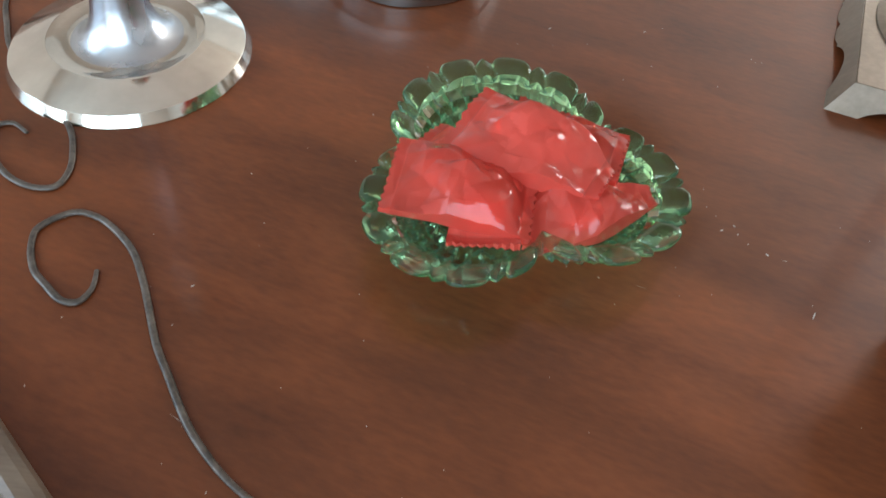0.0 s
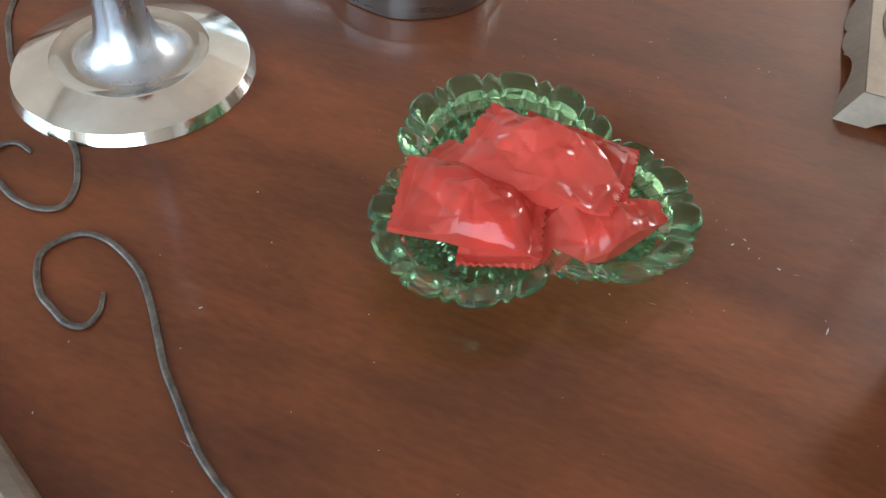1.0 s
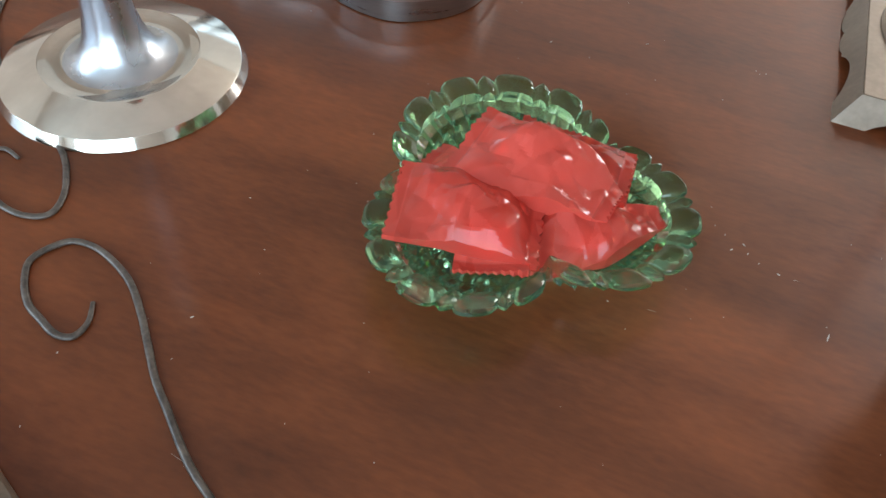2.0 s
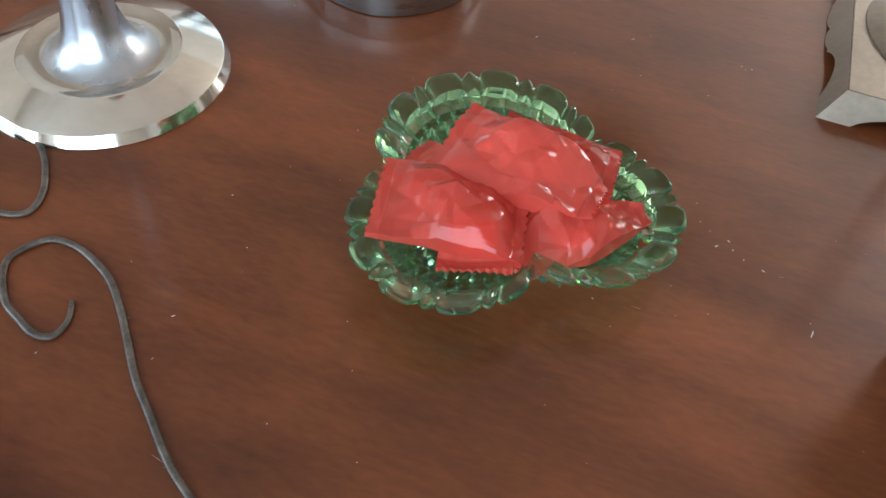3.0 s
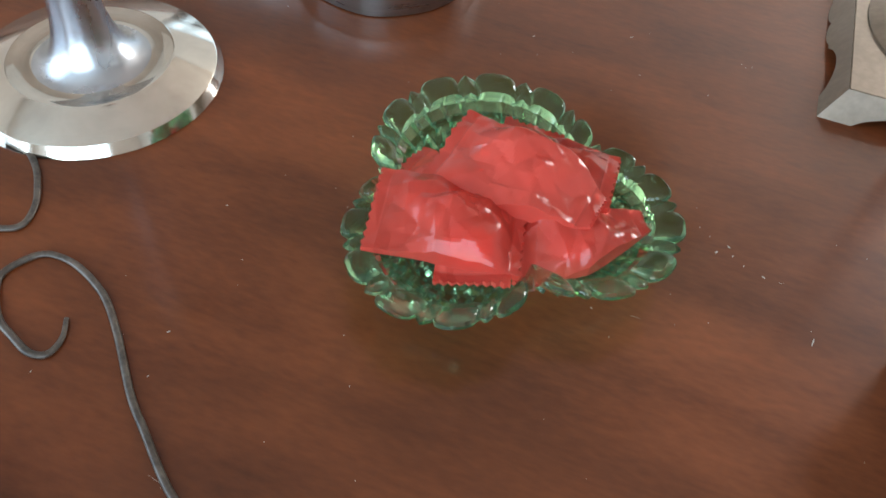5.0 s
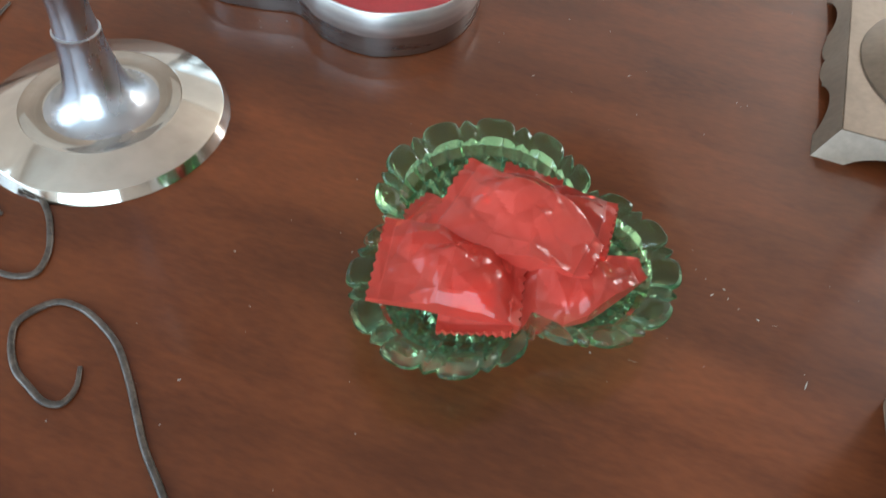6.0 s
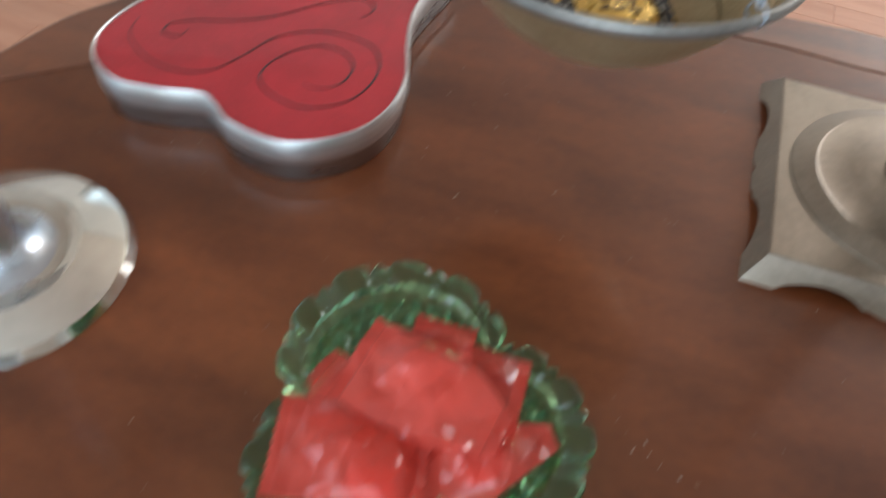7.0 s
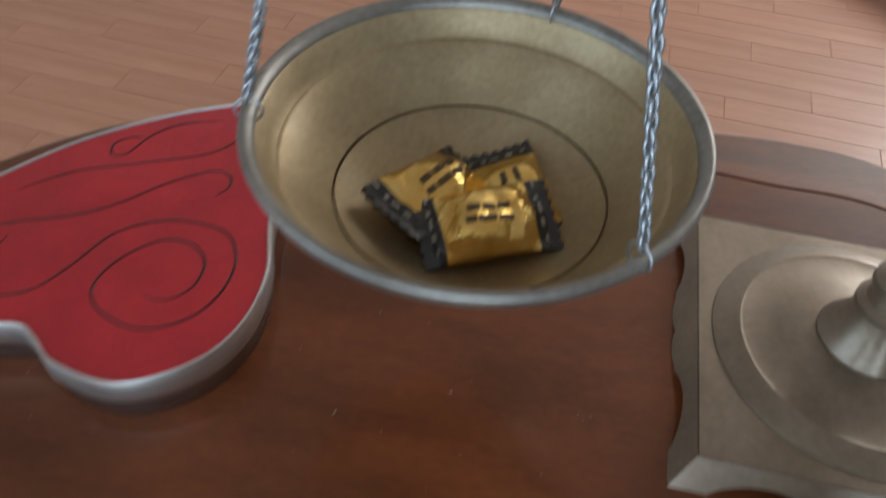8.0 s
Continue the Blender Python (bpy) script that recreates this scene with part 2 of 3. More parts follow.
def prism(outline, z0, z1, bevel=0.0):
    bm = bmesh.new()
    low, top = [bm.verts.new((x, y, z0)) for x, y in outline], [bm.verts.new((x, y, z1)) for x, y in outline]
    bm.faces.new(low[::-1])
    lid = bm.faces.new(top)
    for i in range(len(low)):
        j = (i + 1) % len(low)
        bm.faces.new((low[i], low[j], top[j], top[i]))
    if bevel:
        bmesh.ops.bevel(bm, geom=list(lid.edges), offset=bevel, segments=2, affect="EDGES", profile=0.5)
    return bm


# ---- room ----
def wall_with_window(name, span, axis, at, thick, window, label):
    """A wall along x or y, with an opening; window = (a0, a1, z0, z1) or None."""
    bm = bmesh.new()
    a0, a1 = span
    strips = [(a0, a1, FLOOR_Z, CEIL_Z)] if not window else [
        (a0, window[0], FLOOR_Z, CEIL_Z), (window[1], a1, FLOOR_Z, CEIL_Z),
        (window[0], window[1], FLOOR_Z, window[2]), (window[0], window[1], window[3], CEIL_Z)]
    for p0, p1, z0, z1 in strips:
        lo, hi = ((p0, at, z0), (p1, at + thick, z1)) if axis == "x" else ((at, p0, z0), (at + thick, p1, z1))
        c, s = [(u + v) / 2 for u, v in zip(lo, hi)], [abs(v - u) for u, v in zip(lo, hi)]
        bmesh.ops.create_cube(bm, size=1, matrix=Matrix.Translation(c) @ Matrix.Diagonal((*s, 1)))
    return tagged(part(name, bm, PLASTER), label, "wall", kind="structure")


wall_with_window("wall_south", (X0, X1), "x", Y0 - 0.12, 0.12, WIN_A, "pale plastered wall with a window opening")
wall_with_window("wall_north", (X0, X1), "x", Y1, 0.12, None, "plain pale plastered wall")
wall_with_window("wall_west", (Y0 - 0.12, Y1 + 0.12), "y", X0 - 0.12, 0.12, WIN_C, "pale plastered wall with a window opening")
wall_with_window("wall_east", (Y0 - 0.12, Y1 + 0.12), "y", X1, 0.12, WIN_B, "pale plastered wall with a window opening")
tagged(part("ceiling", box_bm(X0 - 0.12, X1 + 0.12, Y0 - 0.12, Y1 + 0.12, CEIL_Z, CEIL_Z + 0.1), WHITE), "plain white ceiling", "ceiling", kind="structure")


def window_frame(name, axis, at, a0, a1, z0, z1):
    ob = thing(name, Matrix(), "white painted window frame with two lights", "window", kind="structure")
    t = 0.05
    mid = (a0 + a1) / 2
    for p0, p1, q0, q1, kind in ((a0, a0 + t, z0, z1, "stile"), (a1 - t, a1, z0, z1, "stile"), (a0 + t, a1 - t, z0, z0 + t, "rail"),
                                 (a0 + t, a1 - t, z1 - t, z1, "rail"), (mid - t / 2, mid + t / 2, z0 + t, z1 - t, "mullion")):
        bm = box_bm(p0, p1, at - 0.02, at + 0.02, q0, q1, 0.004) if axis == "x" else box_bm(at - 0.02, at + 0.02, p0, p1, q0, q1, 0.004)
        part(kind, bm, PAINT, ob)


window_frame("window_1", "x", Y0 + 0.03, *WIN_A)
window_frame("window_2", "y", X1 - 0.03, *WIN_B)
window_frame("window_3", "y", X0 + 0.03, *WIN_C)

# ---- floor ----
floor = tagged(part("floor", box_bm(X0 - 0.12, X1 + 0.12, Y0 - 0.12, Y1 + 0.12, FLOOR_Z - 0.05, FLOOR_Z - 0.002), OAK),
               "light reddish-brown strip laminate floor", "floor", kind="structure")

# ---- table ----
INLAY = [(-0.275, 0.200), (-0.255, 0.350), (-0.195, 0.418), (-0.126, 0.454), (0.057, 0.540), (0.130, 0.545), (0.240, 0.524), (0.300, 0.504),
         (0.358, 0.482), (0.440, 0.410), (0.485, 0.250), (0.420, 0.070), (0.280, -0.050), (0.100, -0.095), (-0.080, -0.050), (-0.220, 0.070)]
RIM = [(-0.315, 0.200), (-0.280, 0.340), (-0.190, 0.447), (-0.145, 0.508), (-0.048, 0.568), (0.110, 0.588), (0.280, 0.552), (0.330, 0.540),
       (0.378, 0.516), (0.475, 0.435), (0.530, 0.250), (0.455, 0.045), (0.300, -0.090), (0.100, -0.135), (-0.100, -0.088), (-0.255, 0.050)]


def table():
    mid = Vector((0.116, 0.230, 0))
    ob = thing("side_table", Matrix.Translation(mid), "oval polished reddish mahogany side table with an inlaid border line", "table")
    line, rim = ([p - mid for p in smooth_path([(x, y, 0) for x, y in pts], 10, True)] for pts in (INLAY, RIM))
    part("field_panel", prism([(p.x * 0.9975, p.y * 0.9975) for p in line], -0.020, 0.0, 0.0006), WOOD, ob)

    def ring(f, z, out=0.0):
        return [a.lerp(b, f) + Vector((0, 0, z)) + (b.normalized() * out) for a, b in zip(line, rim)]
    steps = [(0.0, -0.020, 0.0014), (0.0, -0.0006, 0.0014), (0.0, 0.0, 0.0020), (0.5, 0.0, 0.0), (1.0, 0.0, -0.004), (1.0, -0.0012, -0.0012), (1.0, -0.004, 0.0), (1.0, -0.014, 0.001), (1.0, -0.019, -0.001),
             (1.0, -0.022, -0.006), (0.0, -0.022, 0.002)]
    sharpen(part("border", grid_bm([ring(*k) for k in steps]), BORDER, ob), 12)
    part("under_slab", prism([(p.x * 0.96, p.y * 0.96) for p in rim], -0.045, -0.0225), DARKWOOD, ob)
    part("pedestal", revolve([(0.0, -0.0445), (0.06, -0.045), (0.035, -0.07), (0.028, -0.12), (0.045, -0.22), (0.05, -0.27), (0.03, -0.33), (0.04, -0.40), (0.055, -0.43), (0.05, -0.47), (0, -0.47)], 48), DARKWOOD, ob, smooth=True)
    for k in range(3):
        a = radians(30 + 120 * k)
        d = Vector((math.cos(a), math.sin(a), 0))
        leg = smooth_path([d * 0.03 + Vector((0, 0, -0.42)), d * 0.12 + Vector((0, 0, -0.43)), d * 0.22 + Vector((0, 0, -0.50)), d * 0.30 + Vector((0, 0, -0.535))], 8)
        part("leg", sweep(leg, 0.04, 0.03, 10), DARKWOOD, ob, smooth=True)


table()


# ---- candlestick ----
def candlestick():
    ob = thing("candlestick", Matrix.Translation((-0.1215, 0.3165, 0)), "polished pewter candlestick with a wide round stepped foot", "candlestick")
    foot = [(0.0, 0.0006), (0.046, 0.0006), (0.047, 0.0), (0.0526, 0.0), (0.0530, 0.0005), (0.0507, 0.0052), (0.0501, 0.0057), (0.0345, 0.0104),
            (0.0338, 0.0108), (0.0330, 0.0107), (0.0310, 0.0098), (0.0285, 0.0091), (0.0262, 0.0089), (0.0240, 0.0092)]
    stem = [(0.0240, 0.0092), (0.0222, 0.0098), (0.0202, 0.0109), (0.0180, 0.0128), (0.0158, 0.0156), (0.0138, 0.0195), (0.0122, 0.0240), (0.0109, 0.0300), (0.0100, 0.0360), (0.0094, 0.0410),
            (0.0092, 0.0438), (0.0096, 0.0441), (0.0096, 0.0464), (0.0088, 0.0468), (0.0080, 0.0530), (0.0078, 0.0600), (0.0086, 0.0720), (0.0104, 0.0860),
            (0.0122, 0.1000), (0.0130, 0.1120), (0.0120, 0.1260), (0.0100, 0.1360), (0.0098, 0.1400), (0.0135, 0.1440)]
    cup = [(0.0135, 0.1441), (0.0150, 0.1480), (0.0140, 0.1650), (0.0150, 0.1750), (0.0210, 0.1780), (0.0212, 0.1795), (0.0125, 0.1790), (0.0115, 0.1600), (0.0, 0.1590)]
    sharpen(part("foot", revolve(foot, 160), PEWTER, ob), 24)
    sharpen(part("stem", revolve(stem, 96), SATIN, ob), 40)
    sharpen(part("candle_cup", revolve(cup, 64), PEWTER, ob), 40)


candlestick()


# ---- wire scrolls lying on the table ----
def scroll(label, points):
    line = smooth_path([(x, y, 0.0009) for x, y in points], 8)
    return tagged(part("wire_scroll", sweep(line, 0.0026, 0.0018, 10, 0.4), IRON, smooth=True), label, "ornament", "iron scrolls")


scroll("long dark iron wire scroll lying on the table", [(-0.088, 0.193), (-0.0865, 0.185), (-0.089, 0.179), (-0.095, 0.179), (-0.102, 0.184), (-0.109, 0.190), (-0.1145, 0.200), (-0.1155, 0.209),
        (-0.107, 0.2175), (-0.098, 0.217), (-0.089, 0.212), (-0.079, 0.203), (-0.071, 0.191), (-0.065, 0.180), (-0.058, 0.167), (-0.051, 0.157), (-0.036, 0.137), (-0.016, 0.121), (0.010, 0.112)])
scroll("dark iron wire scroll running under the candlestick foot", [(-0.142, 0.256), (-0.150, 0.2605), (-0.156, 0.257), (-0.155, 0.247), (-0.146, 0.238), (-0.137, 0.231), (-0.127, 0.2275), (-0.119, 0.229), (-0.117, 0.236),
        (-0.1195, 0.247), (-0.128, 0.263), (-0.150, 0.285), (-0.172, 0.306), (-0.184, 0.326), (-0.193, 0.345), (-0.198, 0.371), (-0.197, 0.392)])

# ---- green glass dish ----
DISH = Vector((0.0565, 0.2500, 0))
KNOTS = [(45, -60), (111, 0), (176, 60), (229, 120), (284, 180), (346, 240), (405, 300)]


def lobe_angle(deg):
    d = (deg - 45) % 360 + 45
    for (a, u), (b, v) in zip(KNOTS, KNOTS[1:]):
        if a <= d <= b:
            return u + (v - u) * (d - a) / (b - a)


PEAKS, NOTCHES = (0.0628, 0.0628, 0.0572), (0.0385, 0.0425, 0.0340)


def glass_dish():
    ob = thing("candy_dish", Matrix.Translation(DISH), "three-lobed green pressed glass candy dish with scalloped rim", "dish")
    n = 720
    ang = [360 * i / n for i in range(n)]
    base_r, scal = [], []
    for d in ang:
        u = lobe_angle(d)
        peak, notch = PEAKS[int(round(u / 120.0)) % 3], NOTCHES[int(math.floor((u + 120.0) / 120.0)) % 3]
        base_r.append(notch + (peak - notch) * abs(math.cos(radians(1.5 * u))) ** 0.9)
        x = (u / 20.0) % 1.0                          # a broad round petal, then a small pointed one
        if x < 0.70:
            q = abs(x / 0.35 - 1)
            scal.append(max(0.0, 1 - q ** 3.6) ** 0.6)
        else:
            scal.append(0.80 * max(0.0, 1 - abs((x - 0.85) / 0.15)) ** 0.8)

    def star(x, y):
        """Pressed star relief on a hexagonal lattice, 0 to 1."""
        a = 0.0120
        best = 9
        row = round(y / (a * 0.866))
        for r in (row - 1, row, row + 1):
            off = (r % 2) * a / 2
            c = round((x - off) / a)
            dx, dy = x - (c * a + off), y - r * a * 0.866
            if dx * dx + dy * dy < best:
                best, bx, by = dx * dx + dy * dy, dx, dy
        d = math.sqrt(best) / (a / 2)
        k = (math.atan2(by, bx) / (math.pi / 3)) % 1.0
        return max(0.0, 1 - d * (0.85 + 0.5 * abs(2 * k - 1)))

    def place(i, r, z):
        return (r * math.cos(radians(ang[i])), r * math.sin(radians(ang[i])), z)

    rings = []
    m = 30
    for j in range(m + 1):                         # underside with stars, then the standing ring
        f = 0.60 * j / m
        ring = []
        for i in range(n):
            x, y, _ = place(i, base_r[i] * f, 0)
            ring.append(place(i, base_r[i] * f, 0.0040 - 0.0030 * star(x, y) if j < m else 0.0012))
        rings.append(ring)
    for f, z in ((0.615, 0.0), (0.650, 0.0), (0.672, 0.0012)):
        rings.append([place(i, base_r[i] * f, z) for i in range(n)])
    m = 20
    for j in range(1, m + 1):                      # outer wall cut in pointed diamonds
        t = j / m
        f, z = 0.672 + 0.200 * t ** 0.85, 0.0012 + 0.0118 * t ** 1.2
        ring = []
        for i in range(n):
            u = lobe_angle(ang[i]) / 7.5 + (0.5 if int(t * 3) % 2 else 0.0)
            a, b = abs((u % 1.0) * 2 - 1), abs(((t * 3) % 1.0) * 2 - 1)
            ring.append(place(i, base_r[i] * f + 0.0040 * max(0.0, 1 - max(a, b)) - 0.0010, z))
        rings.append(ring)
    # petals of the rim: thick tabs that lean outwards, parted by grooves; out and back in
    for f, ds, dz, k, g in ((0.900, 0.0002, 0.0128, 0.2, 0.3), (0.925, 0.0010, 0.0142, 0.5, 0.5), (0.955, 0.0022, 0.0160, 0.85, 0.6), (0.970, 0.0034, 0.0176, 1.0, 0.6), (0.972, 0.0040, 0.0188, 1.0, 0.6),
                            (0.972, 0.0036, 0.0198, 1.0, 0.6), (0.972, 0.0026, 0.0203, 0.92, 0.9), (0.968, 0.0012, 0.0203, 0.78, 1.0), (0.960, -0.0002, 0.0200, 0.58, 1.1), (0.952, -0.0014, 0.0194, 0.35, 1.1), (0.943, -0.0022, 0.0184, 0.10, 1.0)):
        rings.append([place(i, base_r[i] * f + ds + 0.0042 * k * scal[i] - 0.0010 * k, dz + 0.0012 + 0.0028 * g * scal[i] - 0.0018 * g) for i in range(n)])
    m = 60
    for j in range(1, m + 1):                      # inside: deep-cut diamonds up the wall, stars on the floor
        f = 0.925 * (1 - j / m)
        ring = []
        for i in range(n):
            x, y, _ = place(i, base_r[i] * f, 0)
            t = (0.925 - f) / 0.36
            u = lobe_angle(ang[i]) / 7.5 + (0.5 if int(t * 3) % 2 else 0.0)
            cut = max(0.0, 1 - max(abs((u % 1.0) * 2 - 1), abs(((t * 3) % 1.0) * 2 - 1))) if 0 < t < 1 else 0.0
            up = max(0.0, (f - 0.57) / 0.355)
            ring.append(place(i, base_r[i] * (f + 0.055 * cut), 0.0062 + 0.0105 * up ** 1.1 - 0.0045 * cut + (0.0016 * star(x + 0.003, y) if f < 0.57 else 0.0)))
        rings.append(ring)
    bm = grid_bm(rings)
    bmesh.ops.remove_doubles(bm, verts=bm.verts, dist=2e-5)
    g = part("bowl", bm, GLASS, ob)
    g.visible_shadow = False


glass_dish()


# ---- wrapped sweets ----
def crease(x, y, seed, cell):
    """Height of a sheet crumpled into flat facets: a jagged lattice, straight between its corners, 0 to 1."""
    a = 0.5 + seed * 0.9
    p, q = (x * math.cos(a) + y * math.sin(a)) / cell + 50, (y * math.cos(a) - x * math.sin(a)) / (cell * 0.8) + 50
    i, j = math.floor(p), math.floor(q)
    u, v = p - i, q - j

    def corner(m, k):
        return (math.sin((i + m) * 127.1 + (j + k) * 311.7 + seed * 74.7) * 43758.5453) % 1.0
    if (i + j) % 2:
        u, h00, h10, h01, h11 = 1 - u, corner(1, 0), corner(0, 0), corner(1, 1), corner(0, 1)
    else:
        h00, h10, h01, h11 = corner(0, 0), corner(1, 0), corner(0, 1), corner(1, 1)
    if u + v < 1:
        return h00 + u * (h10 - h00) + v * (h01 - h00)
    return h11 + (1 - u) * (h01 - h11) + (1 - v) * (h10 - h11)


def film_height(x, y, L, W, H, seed, core):
    """Pillow, lump of the sweet and creases of the film at a place on the wrapper."""
    u, v = x / (L / 2), y / (W / 2)
    cx, cy, rx, ry = core if len(core) == 4 else (*core, 0.0105, 0.0095)
    pillow = max(0, 1 - abs(u / 0.86) ** 2.4) ** 0.8 * max(0, 1 - abs(v) ** 2.2) ** 0.7
    r = math.hypot((x - cx) / rx, (y - cy) / ry)
    lump = (1 + 0.25 * (1 - r * r) if r < 1 else max(0.0, (1.75 - r) / 0.75)) / 1.25
    wx = x + 0.0015 * noise.noise(Vector((x * 60, y * 60, seed + 1)))
    folds = 0.85 * crease(wx, y, seed, 0.0125) + 0.40 * crease(wx, y, seed + 0.37, 0.0060)
    return pillow, lump, folds


def film_lift(x, y, f, v, L, W, H, seed, core, wrinkle, side):
    """Height of the upper or lower sheet of a wrapper."""
    p, lump, w = film_height(x, y, L, W, H, seed, core)
    sway = 0.0009 * math.sin(x * 120 + seed * 2 + 2.0 * v) * (0.4 + 0.6 * abs(f)) + 0.0010 * noise.noise(Vector((x * 38, y * 38, seed + 3)))
    body = side * (0.00018 + H * (0.16 * p + 0.30 * lump * min(1, p * 1.8)))
    return sway + body + (wrinkle * w * (0.45 + 0.55 * p) if side == 1 else -0.4 * wrinkle * w * p)


def film(L, W, H, seed, core=(0, 0), span=(-1, 1), teeth=(True, True), nx=54, ny=40, bend=0.0, wrinkle=0.0016, dz=0.0, taper=0.0):
    """A closed wrapper, or the part of it between two fractions of its length, with pinked ends."""
    bm = bmesh.new()
    sheets = []
    for side in (1, -1):
        rows = []
        for i in range(nx + 1):
            f = span[0] + (span[1] - span[0]) * i / nx
            row = []
            for j in range(ny + 1):
                v = -1 + 2 * j / ny
                y = v * W / 2
                x = f * L / 2
                if (i == 0 and teeth[0]) or (i == nx and teeth[1]):
                    x += 0.0006 * (0, 1, 0, -1)[j % 4]
                y *= 1 - 0.05 * (1 - min(1, abs(f) / 0.8) ** 2) + 0.02 * noise.noise(Vector((x * 60, v, seed)))
                y *= 1 - taper * max(0.0, f)
                z = film_lift(x, y, f, v, L, W, H, seed, core, wrinkle, side)
                z += bend * (x / (L / 2)) ** 2 + dz
                row.append(bm.verts.new((x, y, z)))
            rows.append(row)
        for a, b in zip(rows, rows[1:]):
            for j in range(ny):
                bm.faces.new((a[j], a[j + 1], b[j + 1], b[j]))
        sheets.append(rows)
    up, low = sheets
    for i in range(nx):
        for j in (0, ny):
            bm.faces.new((up[i][j], up[i + 1][j], low[i + 1][j], low[i][j]))
    for i in [k for k, cut in zip((0, nx), teeth) if cut]:
        for j in range(ny):
            bm.faces.new((up[i][j], up[i][j + 1], low[i][j + 1], low[i][j]))
    return bm


def red_sweet(x, y, z, tilt, lean, turn, L, W, H, seed, core=(0, 0), bend=0.0, label="", taper=0.0, wrap=RED):
    ob = thing("wrapped_sweet", pose(x, y, z, tilt, lean, turn), label or "sweet in shiny red cellophane with pinked ends, in the green dish", "candy", "red sweets")
    args = dict(L=L, W=W, H=H, seed=seed, core=core, bend=bend, wrinkle=0.0082, taper=taper)
    sharpen(part("wrapper", film(span=(-0.84, 0.84), teeth=(False, False), nx=56, ny=36, **args), wrap, ob, "crinkled red cellophane"), 9)
    for s in ((-1.0, -0.84), (0.84, 1.0)):
        sharpen(part("pinked_end", film(span=s, teeth=(s[0] < 0, s[0] > 0), nx=10, ny=36, **args), RED_THIN, ob), 9)
    bm = bmesh.new()
    bmesh.ops.create_uvsphere(bm, u_segments=24, v_segments=14, radius=1, matrix=Matrix.Translation((core[0], core[1], 0.0004)) @ Matrix.Diagonal((*(core[2:] or (0.0095, 0.0085)), H * 0.36, 1)))
    part("boiled_sweet", bm, CANDY, ob, "round red boiled sweet", smooth=True)
    return ob


red_sweet(0.0610, 0.2665, 0.0145, 6, -4, 80, 0.046, 0.024, 0.008, 7, (-0.004, 0), 0.001, "red cellophane sweet at the back, one corner peeping out")
red_sweet(0.0665, 0.2620, 0.0240, 3, -2, -14, 0.054, 0.029, 0.007, 6, (-0.010, 0), 0.000, "red cellophane sweet beneath the big one, its flat clear end showing", 0.0, RED_CLEAR)
red_sweet(0.036, 0.2515, 0.0135, -4, 6, 145, 0.050, 0.028, 0.010, 5, (0.014, 0), 0.001, "red cellophane sweet half hidden at the back of the dish")
red_sweet(0.0790, 0.2345, 0.0175, 8, -2, 20, 0.053, 0.029, 0.012, 4, (-0.002, 0), 0.001, "dark red cellophane sweet with a twisted tip beside the rim", 0.7, RED_MID)
red_sweet(0.045, 0.2340, 0.0200, -3, 0, 88, 0.054, 0.025, 0.009, 3, (0, 0), 0.002, "red cellophane sweet under the others, its pinked end sticking out")
red_sweet(0.0345, 0.2295, 0.0260, 3, 3, -5, 0.052, 0.035, 0.015, 1, (0.0090, -0.0070), -0.001, "", 0.0, RED_MID)
red_sweet(0.0582, 0.2510, 0.0290, 5, 2, -25, 0.060, 0.037, 0.014, 2, (0.000, 0.004, 0.0120, 0.0085), -0.002, "big red cellophane sweet on top of the pile in the dish", 0.55)


# ---- heart-shaped tin ----
HEART = [(-0.057, 0.405), (-0.049, 0.399), (-0.038, 0.386), (-0.012, 0.3755), (0.016, 0.384), (0.033, 0.403), (0.0405, 0.430), (0.0395, 0.460), (0.0415, 0.488), (0.050, 0.512),
         (0.062, 0.538), (0.060, 0.548), (0.030, 0.549), (-0.012, 0.540), (-0.051, 0.523), (-0.080, 0.502), (-0.104, 0.478), (-0.1165, 0.450), (-0.114, 0.428), (-0.099, 0.411), (-0.078, 0.406)]


def inset(line, d):
    out = []
    n = len(line)
    for i, q in enumerate(line):
        t = (line[(i + 1) % n] - line[i - 1]).normalized()
        out.append(q + Vector((-t.y, t.x, 0)) * d)
    return out


